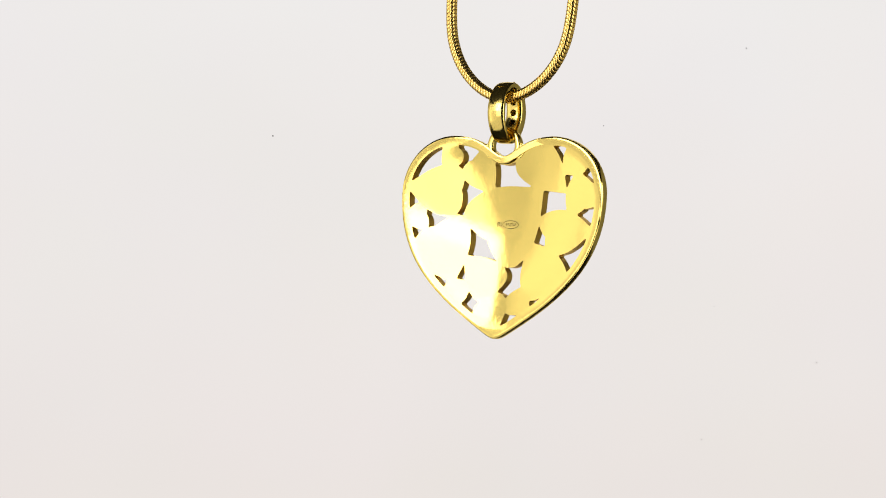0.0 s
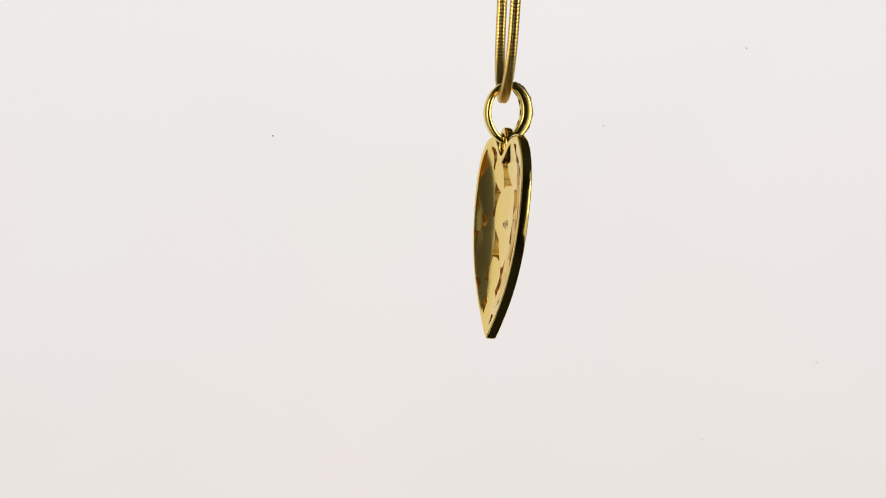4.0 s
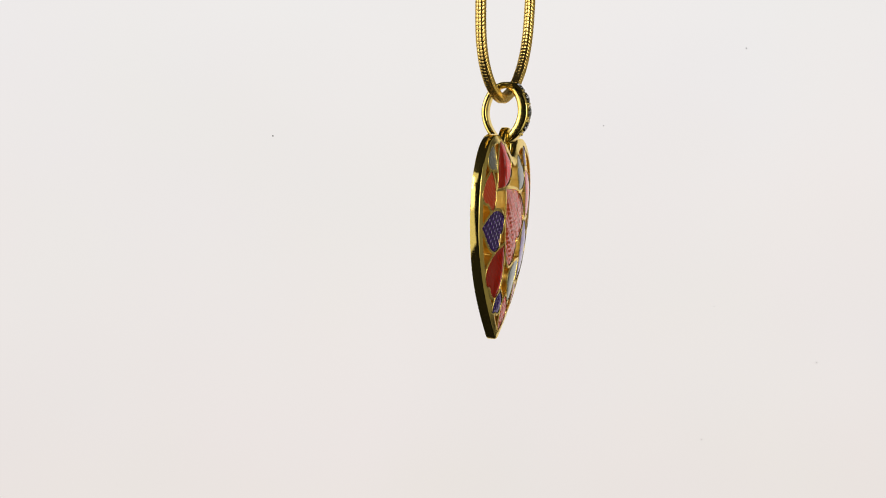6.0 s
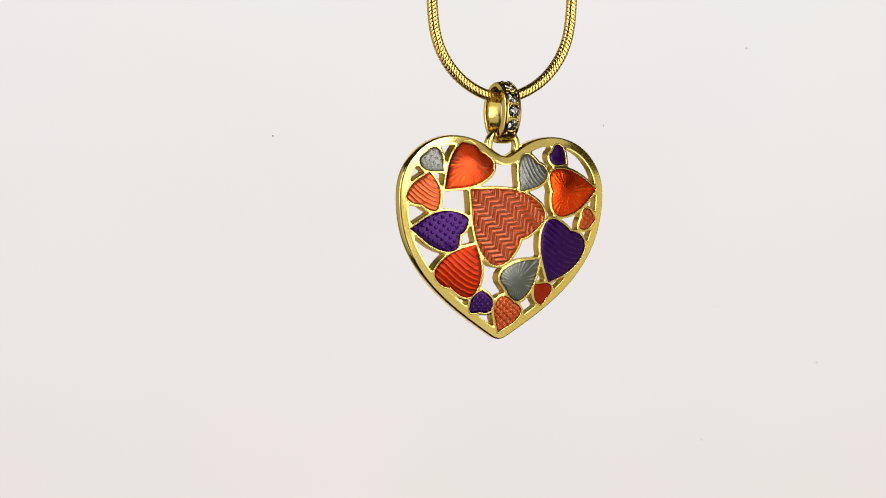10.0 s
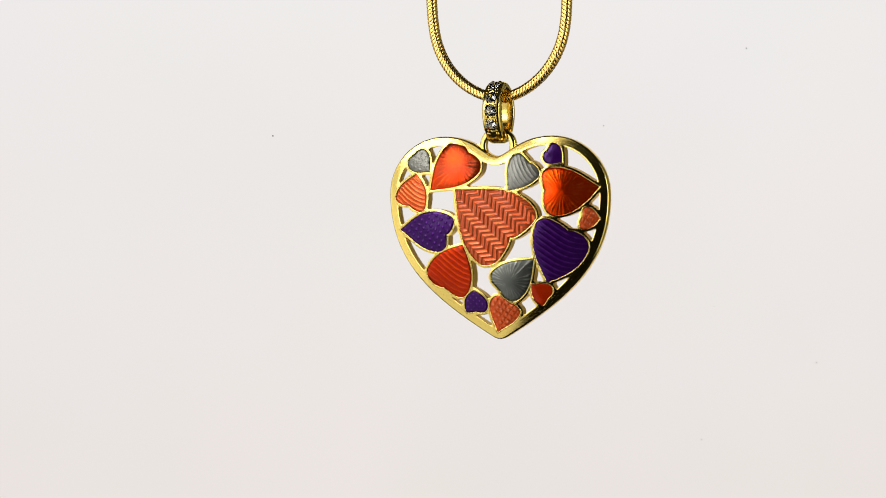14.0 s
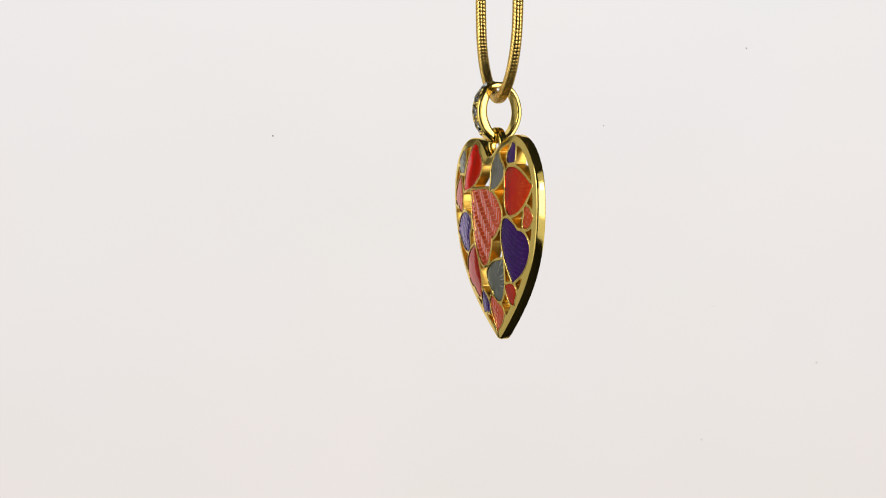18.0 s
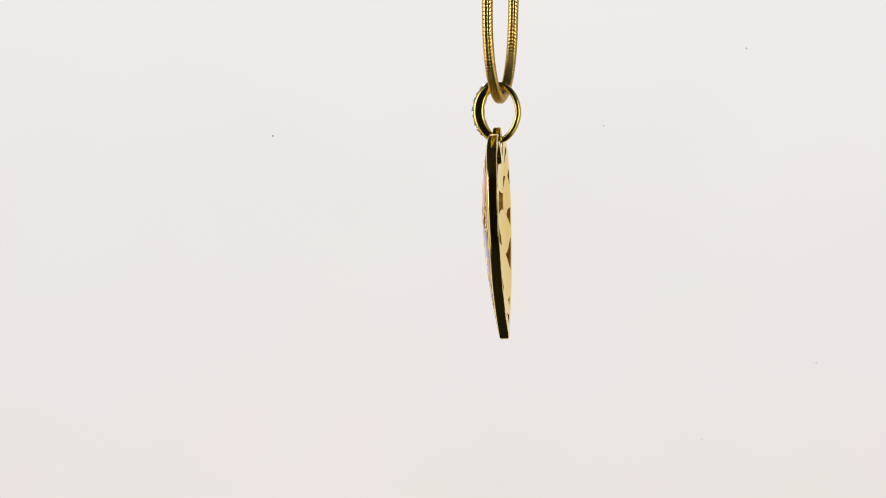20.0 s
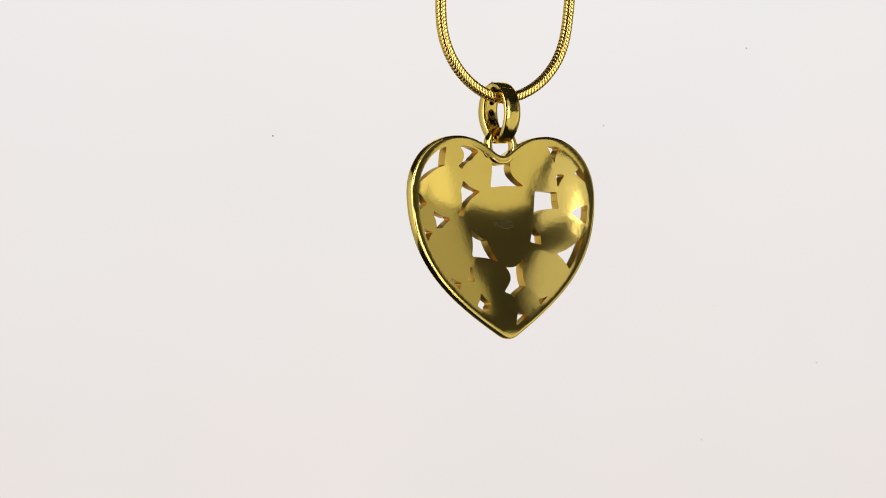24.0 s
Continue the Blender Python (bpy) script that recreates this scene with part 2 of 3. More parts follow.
def loft(name, rings, closed_ring=True, closed_path=True, sharp=40):
    """A skin over rings of equal length."""
    rings = [np.asarray(r) for r in rings]
    k, n = len(rings[0]), len(rings)
    verts = np.concatenate(rings)
    faces = []
    for i in range(n if closed_path else n - 1):
        j = (i + 1) % n
        for a in range(k if closed_ring else k - 1):
            b = (a + 1) % k
            faces.append((i * k + a, i * k + b, j * k + b, j * k + a))
    if not closed_path and closed_ring:
        faces += [tuple(range(k))[::-1], tuple(range((n - 1) * k, n * k))]
    return tidy(mesh_of(name, verts, faces), sharp)


def offset(poly, d, limit=2.2):
    """A closed outline moved outwards by d; corners are mitred up to a limit."""
    a = np.roll(poly, 1, 0)
    b = np.roll(poly, -1, 0)
    e1, e2 = poly - a, b - poly
    e1 /= np.linalg.norm(e1, axis=1)[:, None] + 1e-12
    e2 /= np.linalg.norm(e2, axis=1)[:, None] + 1e-12
    area = 0.5 * np.sum(poly[:, 0] * b[:, 1] - poly[:, 1] * b[:, 0])
    s = 1 if area > 0 else -1
    n1, n2 = s * np.c_[e1[:, 1], -e1[:, 0]], s * np.c_[e2[:, 1], -e2[:, 0]]
    m = n1 + n2
    m /= np.linalg.norm(m, axis=1)[:, None] + 1e-12
    c = np.clip(np.sum(m * n1, axis=1), 1 / limit, 1)
    return poly + d * m / c[:, None]


def dense(poly, step):
    """The same outline in even steps."""
    q = np.r_[poly, poly[:1]]
    s = np.r_[0, np.cumsum(np.linalg.norm(np.diff(q, axis=0), axis=1))]
    n = int(s[-1] / step)
    u = np.linspace(0, s[-1], n, endpoint=False)
    return np.c_[np.interp(u, s, q[:, 0]), np.interp(u, s, q[:, 1])]


# ---- the setting ----
def sheet(name, lo, hi, mat, label):
    bm = bmesh.new()
    bmesh.ops.create_cube(bm, size=1)
    lo, hi = Vector(lo), Vector(hi)
    for v in bm.verts:
        v.co = Vector([lo[i] + (v.co[i] + 0.5) * (hi[i] - lo[i]) for i in range(3)])
    bmesh.ops.bevel(bm, geom=bm.edges[:], offset=0.002, segments=1, affect="EDGES")
    ob = part(name, bm, mat, None, label)
    return tagged(ob, kind="structure")


# unseen box added around the set; its dark sides shape what the gold reflects
ROOM = (0.9, -1.1, 0.62, 1.02)      # half width, front, back, height
W, Y0, Y1, TOP = ROOM
sheet("floor", (-W, Y0, -0.03), (W, Y1, 0), table_black, "unseen matt black table top added under the pendant")
sheet("ceiling", (-W, Y0, TOP), (W, Y1, TOP + 0.03), unseen_black, "unseen black cover added over the set to keep reflections dark")
sheet("wall_west", (-W - 0.03, Y0, 0.002), (-W - 0.002, Y1, TOP - 0.002), wall_grey, "unseen plain dark grey side board added to close the set")
sheet("wall_east", (W + 0.002, Y0, 0.002), (W + 0.03, Y1, TOP - 0.002), wall_grey, "unseen plain dark grey side board added to close the set")
sheet("wall_south", (-W, Y0 - 0.03, 0.002), (W, Y0 - 0.002, TOP - 0.002), unseen_black, "unseen black wall added behind the camera to keep reflections dark")
sheet("wall_north", (-W, Y1 + 0.002, 0.002), (W, Y1 + 0.03, TOP - 0.002), wall_grey, "unseen plain dark grey rear board added to close the set")
back = part("backdrop", bmesh.new(), backdrop_white, None, "off-white backdrop sheet behind the pendant, its even light given by emission")
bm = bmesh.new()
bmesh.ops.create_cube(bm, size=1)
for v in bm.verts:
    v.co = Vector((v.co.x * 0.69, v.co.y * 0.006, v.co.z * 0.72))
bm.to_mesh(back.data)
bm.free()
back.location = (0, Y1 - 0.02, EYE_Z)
tagged(back, kind="structure")

# ---- the pendant: plan in millimetres, x to the viewer's right, z up, front towards -y ----
DOME = 1.15


def heart_outline():
    """Outer contour of the big heart."""
    h = []
    h.append(bezier((0, 10.3), (1.3, 10.3), (2.4, 12.46), (6.25, 12.50), 30))
    h.append(bezier((6.25, 12.50), (9.9, 12.50), (12.88, 9.7), (12.88, 6.0), 30))
    h.append(bezier((12.88, 6.0), (12.88, -2.2), (7.05, -6.0), (-0.05, -10.26), 60))
    right = np.concatenate(h)
    left = right[1:][::-1] * np.array((-1, 1))
    whole = np.concatenate([right, [(-0.05, -10.26)], left])
    for _ in range(6):      # the tip is worn round
        soft = (np.roll(whole, 1, 0) + np.roll(whole, -1, 0)) / 2
        near = np.clip((-9.3 - whole[:, 1:]) / 0.5, 0, 1)
        whole = whole + 0.5 * near * (soft - whole)
    return whole


OUTLINE = heart_outline()


def reach():
    """How far the contour lies from the heart's middle in each direction, with cleft and tip eased."""
    mid = OUTLINE - np.array((0, 3.0))
    a = np.unwrap(np.arctan2(mid[:, 1], mid[:, 0]))
    if a[-1] < a[0]:
        a, mid = a[::-1], mid[::-1]
    r = np.hypot(mid[:, 0], mid[:, 1])
    u = np.linspace(0, 2 * math.pi, 361)
    g = np.interp((u - a[0]) % (2 * math.pi) + a[0], np.r_[a, a[0] + 2 * math.pi], np.r_[r, r[0]])
    up = np.exp(-((u - math.pi / 2) / 0.30) ** 2)
    g = g * (1 - up) + 10.3 * up
    w = np.exp(-(np.arange(-50, 51) / 20.0) ** 2)
    g[:-1] = np.convolve(np.r_[g[-51:-1], g[:-1], g[:50]], w / w.sum(), "valid")
    g[-1] = g[0]
    return u, g


REACH = reach()


def bulge(x, z):
    """How far the pressed shell bows forwards at a place of the heart."""
    x, z = np.asarray(x, float), np.asarray(z, float)
    a = np.arctan2(z - 3.0, x) % (2 * math.pi)
    rho = np.hypot(x, z - 3.0) / np.interp(a, *REACH)
    v = 1 - (rho / 0.94) ** 2.2
    return DOME * np.clip((v + np.sqrt(v * v + 0.02)) / 2 - 0.02, 0, 1)


pendant = tagged(new("heart_pendant"), "gold openwork heart pendant with colourful enamel hearts on a chain", "pendant")


def at_mm(x, y, z):
    return np.c_[x, y, z] * MM


def inside_distance(poly, gx, gz):
    """Signed distance to an outline, negative inside."""
    best = np.full(gx.shape, 1e9)
    odd = np.zeros(gx.shape, bool)
    q = np.roll(poly, -1, 0)
    for (ax, az), (bx, bz) in zip(poly, q):
        ex, ez = bx - ax, bz - az
        t = np.clip(((gx - ax) * ex + (gz - az) * ez) / (ex * ex + ez * ez + 1e-12), 0, 1)
        best = np.minimum(best, (gx - ax - t * ex) ** 2 + (gz - az - t * ez) ** 2)
        if az != bz:
            odd ^= ((az > gz) != (bz > gz)) & (gx < ax + (gz - az) / (bz - az) * ex)
    return np.where(odd, -1, 1) * np.sqrt(best)


def face(x, z, inset):
    """Depth of the polished front face: the bowed plate, easing towards a rounded edge."""
    inset = np.asarray(inset)
    return -0.64 - bulge(x, z) + 0.13 * np.clip(1 - inset / 1.05, 0, 1) ** 1.5 + 0.12 * np.clip(1 - inset / 0.15, 0, 1) ** 2


def face_at(p):
    return face(p[:, 0], p[:, 1], -inside_distance(OUTLINE[::2], p[:, 0], p[:, 1]))


RIM_WIDE = 0.66


def rim():
    prof = [(0.03, 0.47), (0.0, 0.38), (0.0, -0.27), (0.006, -0.34)]
    rings = []
    for o, y in prof:
        p = offset(OUTLINE, -o)
        rings.append(at_mm(p[:, 0], np.full(len(p), y), p[:, 1]))
    for o in (0.02, 0.045, 0.075, 0.11, 0.15, 0.20, 0.26, 0.34, 0.44, 0.54, RIM_WIDE):
        p = offset(OUTLINE, -o)
        rings.append(at_mm(p[:, 0], face(p[:, 0], p[:, 1], o), p[:, 1]))
    for o, y in ((RIM_WIDE + 0.004, -0.45), (0.80, 0.20), (0.80, 0.44), (0.30, 0.48), (0.10, 0.49)):
        p = offset(OUTLINE, -o)
        rings.append(at_mm(p[:, 0], np.full(len(p), y), p[:, 1]))
    return loft("rim", rings, sharp=50)


part("rim", rim(), gold_polished, pendant, "thick polished gold heart-shaped rim")


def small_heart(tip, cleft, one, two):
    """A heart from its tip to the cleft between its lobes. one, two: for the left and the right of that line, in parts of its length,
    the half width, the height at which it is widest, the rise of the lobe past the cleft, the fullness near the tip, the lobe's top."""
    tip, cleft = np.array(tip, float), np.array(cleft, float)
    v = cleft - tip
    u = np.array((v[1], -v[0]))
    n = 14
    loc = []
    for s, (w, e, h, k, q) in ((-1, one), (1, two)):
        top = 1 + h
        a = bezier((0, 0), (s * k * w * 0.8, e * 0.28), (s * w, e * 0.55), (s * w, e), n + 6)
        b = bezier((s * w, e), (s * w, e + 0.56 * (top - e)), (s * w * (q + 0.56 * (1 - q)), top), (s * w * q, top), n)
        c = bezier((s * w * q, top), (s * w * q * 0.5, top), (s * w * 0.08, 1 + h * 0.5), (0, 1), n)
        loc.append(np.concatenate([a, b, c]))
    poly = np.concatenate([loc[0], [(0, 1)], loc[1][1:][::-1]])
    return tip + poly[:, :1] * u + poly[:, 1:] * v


HEARTS = []


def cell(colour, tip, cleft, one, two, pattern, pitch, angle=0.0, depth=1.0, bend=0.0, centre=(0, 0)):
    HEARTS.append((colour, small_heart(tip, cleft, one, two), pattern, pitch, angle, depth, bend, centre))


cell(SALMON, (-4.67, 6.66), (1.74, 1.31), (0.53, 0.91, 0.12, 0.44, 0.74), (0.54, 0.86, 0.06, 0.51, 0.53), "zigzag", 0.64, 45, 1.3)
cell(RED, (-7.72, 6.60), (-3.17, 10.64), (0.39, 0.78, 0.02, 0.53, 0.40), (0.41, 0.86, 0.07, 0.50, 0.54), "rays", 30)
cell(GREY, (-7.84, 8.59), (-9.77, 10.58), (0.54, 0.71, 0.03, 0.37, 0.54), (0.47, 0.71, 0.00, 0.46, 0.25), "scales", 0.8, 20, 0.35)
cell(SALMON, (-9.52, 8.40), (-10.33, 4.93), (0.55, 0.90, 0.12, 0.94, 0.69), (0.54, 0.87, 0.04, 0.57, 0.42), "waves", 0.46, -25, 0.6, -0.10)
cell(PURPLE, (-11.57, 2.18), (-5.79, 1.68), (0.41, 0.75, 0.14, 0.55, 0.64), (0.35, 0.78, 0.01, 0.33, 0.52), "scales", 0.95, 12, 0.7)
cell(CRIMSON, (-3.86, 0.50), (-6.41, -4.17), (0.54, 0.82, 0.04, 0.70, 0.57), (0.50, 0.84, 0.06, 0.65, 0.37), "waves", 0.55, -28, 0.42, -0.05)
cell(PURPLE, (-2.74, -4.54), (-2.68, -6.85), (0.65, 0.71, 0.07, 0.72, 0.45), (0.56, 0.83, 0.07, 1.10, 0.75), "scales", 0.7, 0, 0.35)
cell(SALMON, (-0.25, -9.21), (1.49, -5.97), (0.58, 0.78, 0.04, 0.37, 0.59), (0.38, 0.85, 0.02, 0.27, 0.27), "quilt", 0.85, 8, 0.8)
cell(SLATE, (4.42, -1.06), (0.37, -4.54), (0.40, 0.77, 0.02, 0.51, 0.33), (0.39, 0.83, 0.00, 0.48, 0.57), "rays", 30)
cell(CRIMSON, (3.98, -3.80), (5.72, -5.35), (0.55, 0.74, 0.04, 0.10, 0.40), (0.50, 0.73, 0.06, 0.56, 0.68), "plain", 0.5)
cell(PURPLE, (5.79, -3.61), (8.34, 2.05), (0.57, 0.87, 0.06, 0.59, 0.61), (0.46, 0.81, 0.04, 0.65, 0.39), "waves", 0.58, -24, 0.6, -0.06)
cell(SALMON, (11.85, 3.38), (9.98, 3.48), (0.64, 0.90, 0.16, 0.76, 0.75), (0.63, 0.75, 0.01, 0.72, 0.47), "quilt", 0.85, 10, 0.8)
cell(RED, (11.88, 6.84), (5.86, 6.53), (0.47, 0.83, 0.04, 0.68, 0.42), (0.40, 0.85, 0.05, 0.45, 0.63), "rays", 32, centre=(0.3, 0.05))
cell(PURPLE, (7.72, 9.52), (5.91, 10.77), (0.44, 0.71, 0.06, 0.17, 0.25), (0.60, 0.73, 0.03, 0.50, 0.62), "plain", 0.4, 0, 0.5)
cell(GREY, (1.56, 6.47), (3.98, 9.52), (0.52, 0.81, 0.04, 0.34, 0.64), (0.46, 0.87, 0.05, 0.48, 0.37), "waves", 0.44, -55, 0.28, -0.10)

BEZEL = 0.28


def openwork():
    """The pierced shell that carries the small hearts: their joined outlines, cut from a bowed sheet."""
    step = 0.075
    xs, zs = np.arange(-12.6, 12.61, step), np.arange(-10.0, 12.61, step)
    gx, gz = np.meshgrid(xs, zs, indexing="ij")
    f = np.full(gx.shape, 9.0)
    cells = np.full(gx.shape, 9.0)
    pillow = np.full(gx.shape, 9.0)
    for _, poly, *_ in HEARTS:
        size = math.sqrt(np.prod(poly.max(0) - poly.min(0)))
        mid = poly.mean(0)
        pillow = np.minimum(pillow, 0.006 * ((gx - mid[0]) ** 2 + (gz - mid[1]) ** 2) / size)
        lo, hi = poly.min(0) - 1.2, poly.max(0) + 1.2
        i = np.flatnonzero((xs > lo[0]) & (xs < hi[0]))
        j = np.flatnonzero((zs > lo[1]) & (zs < hi[1]))
        box = np.ix_(i, j)
        d = inside_distance(poly, gx[box], gz[box])
        cells[box] = np.minimum(cells[box], d)
        d = d - BEZEL - 0.02
        a = f[box]
        k = 0.30
        mixed = np.minimum(a, d) - np.maximum(k - np.abs(a - d), 0) ** 2 / (4 * k)
        f[box] = np.where(a > 5, d, mixed)
    edge = inside_distance(OUTLINE[::2], gx, gz)
    band = edge + 1.0
    k = 0.32
    f = np.minimum(f, -band) - np.maximum(k - np.abs(f + band), 0) ** 2 / (4 * k)
    solid = -f
    f = np.maximum(f, edge + 0.035)
    nx, nz = gx.shape
    index, pts, more, tris = {}, [], [], []

    def corner(i, j):
        if (i, j) not in index:
            index[(i, j)] = len(pts)
            pts.append((xs[i], zs[j]))
            more.append((solid[i, j], cells[i, j], pillow[i, j]))
        return index[(i, j)]

    def cross(p, q):
        key = (p, q) if p < q else (q, p)
        if key not in index:
            (i, j), (k2, l) = key
            a, b = f[i, j], f[k2, l]
            t = min(0.97, max(0.03, a / (a - b)))
            index[key] = len(pts)
            pts.append((xs[i] + t * (xs[k2] - xs[i]), zs[j] + t * (zs[l] - zs[j])))
            more.append([(1 - t) * g[i, j] + t * g[k2, l] for g in (solid, cells, pillow)])
        return index[key]

    neg = f < 0
    some = neg[:-1, :-1] | neg[1:, :-1] | neg[1:, 1:] | neg[:-1, 1:]
    for i, j in zip(*np.nonzero(some)):
        ring = ((i, j), (i + 1, j), (i + 1, j + 1), (i, j + 1))
        loop = []
        for a in range(4):
            p, q = ring[a], ring[(a + 1) % 4]
            if neg[p]:
                loop.append(corner(*p))
            if neg[p] != neg[q]:
                loop.append(cross(p, q))
        tris.append(tuple(loop))
    p = np.array(pts)
    count = {}
    for t in tris:
        for a, b in zip(t, t[1:] + t[:1]):
            if (b, a) in count:
                del count[(b, a)]
            else:
                count[(a, b)] = 1
    n = len(p)
    wall, cut, puff = np.array(more).T
    bow = bulge(p[:, 0], p[:, 1])
    deep = inside_distance(OUTLINE[::2], p[:, 0], p[:, 1])
    under = 0.004 + 0.03 * np.clip((deep + RIM_WIDE - 0.05) / 0.08, 0, 1) + 0.30 * np.clip((deep + 0.25) / 0.2, 0, 1)
    worn = 0.028 * np.clip(1 - wall / 0.13, 0, 1) ** 2
    recess = 0.22 * np.clip((0.03 - cut) / 0.03, 0, 1)
    round_off = 0.10 * np.clip(1 + deep / 0.30, 0, 1) ** 2.2 + np.clip(puff, 0, 0.07)
    front = at_mm(p[:, 0], face(p[:, 0], p[:, 1], -deep) + under + worn + recess, p[:, 1])
    rear = at_mm(p[:, 0], 0.575 - bow - round_off, p[:, 1])
    faces = tris + [tuple(v + n for v in t[::-1]) for t in tris]
    faces += [(b, a, a + n, b + n) for a, b in count]
    me = mesh_of("openwork", np.r_[front, rear], faces)
    me.set_sharp_from_angle(angle=radians(45))
    me.materials.append(gold_dish)
    me.materials.append(gold_satin_deep)
    me.materials.append(gold_polished)
    for poly in me.polygons:
        poly.material_index = 0 if poly.normal.y > 0.5 else 2 if poly.normal.y < -0.5 else 1
    return me


part("openwork", openwork(), gold_dish, pendant, "pierced and bowed gold shell, polished and lightly scratched behind")


def bezel(poly, lift):
    """The cell's bright inner lip, running down into the plate."""
    prof = [(0.16, 0.05), (0.15, -0.002), (0.11, -0.016), (0.05, -0.014), (0.015, 0.012), (0.0, 0.06), (0.0, 0.24), (0.14, 0.24)]
    rings = []
    for o, y in prof:
        p = offset(poly, o, 1.3)
        rings.append(at_mm(p[:, 0], face_at(p) + y - lift, p[:, 1]))
    return loft("bezel", rings, sharp=60)


def filling(poly, centre):
    """Enamel skin, a little hollow, rising at the edge."""
    rings = []
    for s in (1.0, 0.97, 0.9, 0.78, 0.62, 0.45, 0.28, 0.12):
        p = centre + (poly - centre) * s
        y = face_at(p) + (0.075 if s == 1.0 else 0.055 if s > 0.95 else 0.035) - 0.05 * min(1, (1 - s) / 0.6) ** 0.7
        q = p - centre
        rings.append(at_mm(q[:, 0], y, q[:, 1]))
    k = len(poly)
    verts = list(np.concatenate(rings)) + [rings[-1].mean(0)]
    faces = []
    for i in range(len(rings) - 1):
        for a in range(k):
            b = (a + 1) % k
            faces.append((i * k + a, i * k + b, (i + 1) * k + b, (i + 1) * k + a))
    last = (len(rings) - 1) * k
    faces += [(last + a, last + (a + 1) % k, len(verts) - 1) for a in range(k)]
    me = mesh_of("enamel", verts, faces)
    bm = bmesh.new()
    bm.from_mesh(me)
    bmesh.ops.recalc_face_normals(bm, faces=bm.faces)
    if sum(f.normal.y for f in bm.faces) > 0:
        bmesh.ops.reverse_faces(bm, faces=bm.faces)
    bm.to_mesh(me)
    bm.free()
    return me


WORDS = {RED: "orange-red", CRIMSON: "deep red", SALMON: "salmon", PURPLE: "deep purple", GREY: "silver-grey", SLATE: "slate-grey"}
CUTS = {"rays": "a sunburst engraving", "zigzag": "a herringbone engraving", "waves": "a rippled engraving", "scales": "a scaled engraving", "quilt": "a quilted engraving", "plain": "a smooth ground"}
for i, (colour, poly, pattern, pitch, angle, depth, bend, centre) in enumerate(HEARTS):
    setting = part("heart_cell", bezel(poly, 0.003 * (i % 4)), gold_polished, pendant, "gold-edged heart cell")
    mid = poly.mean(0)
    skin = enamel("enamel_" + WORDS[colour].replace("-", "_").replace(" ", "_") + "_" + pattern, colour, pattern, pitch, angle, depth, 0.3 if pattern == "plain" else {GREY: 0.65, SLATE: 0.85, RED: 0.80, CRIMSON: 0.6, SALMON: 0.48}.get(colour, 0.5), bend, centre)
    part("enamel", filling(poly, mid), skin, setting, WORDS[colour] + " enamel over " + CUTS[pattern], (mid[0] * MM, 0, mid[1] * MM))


def ring_loop():
    """Small ring on the cleft through which the bail runs."""
    rings = []
    for a in np.linspace(0, 2 * math.pi, 48, endpoint=False):
        c = np.array((1.74 * math.cos(a), 0.02, 11.42 + 1.70 * math.sin(a)))
        out = np.array((math.cos(a), 0, math.sin(a)))
        rings.append([(c + out * 0.37 * math.copysign(abs(math.cos(b)) ** 0.4, math.cos(b)) + np.array((0, 0.44, 0)) * math.copysign(abs(math.sin(b)) ** 0.4, math.sin(b))) * MM
                      for b in np.linspace(0, 2 * math.pi, 16, endpoint=False)])
    me = loft("ring", rings, sharp=80)
    # solder drawn up into the corners between ring and rim
    bm = bmesh.new()
    bm.from_mesh(me)
    for s in (-1, 1):
        flat = [(1.35, 10.2), (1.62, 10.9), (1.80, 11.95)]
        flat += [(1.80 + 1.15 * (1 - math.cos(a)), 11.95 - 0.40 * math.sin(a)) for a in np.linspace(0.15, math.pi / 2, 12)]
        flat += [(2.8, 10.9), (2.0, 10.1)]
        lo = [bm.verts.new((s * x * MM, -0.40 * MM, z * MM)) for x, z in flat]
        hi = [bm.verts.new((s * x * MM, 0.42 * MM, z * MM)) for x, z in flat]
        fs = [bm.faces.new(lo), bm.faces.new(hi[::-1])]
        fs += [bm.faces.new((lo[i], hi[i], hi[(i + 1) % len(lo)], lo[(i + 1) % len(lo)])) for i in range(len(lo))]
        bmesh.ops.recalc_face_normals(bm, faces=fs)
        edge = [e for f in fs[:2] for e in f.edges]
        bmesh.ops.bevel(bm, geom=edge, offset=0.14 * MM, segments=3, affect="EDGES")
    for f in bm.faces:
        f.smooth = True
    bm.to_mesh(me)
    bm.free()
    me.set_sharp_from_angle(angle=radians(50))
    return me


part("ring", ring_loop(), gold_polished, pendant, "small gold ring soldered into the cleft")


# ---- the bail ----
def bail_line(a):
    """Middle line of the bail's band, in the plane across the heart; a = 0 at the front, turning upwards."""
    c, s = math.cos(a), math.sin(a)
    y = 0.24 - (2.17 if c > 0 else 2.20) * c * (1 - 0.16 * max(0, -s) ** 1.5)
    return np.array((0.0, y, 15.1 + (3.05 if s > 0 else 3.1) * s))


def band_thickness(a):
    return 0.34 + 0.27 * max(0.0, math.cos(a)) ** 0.8


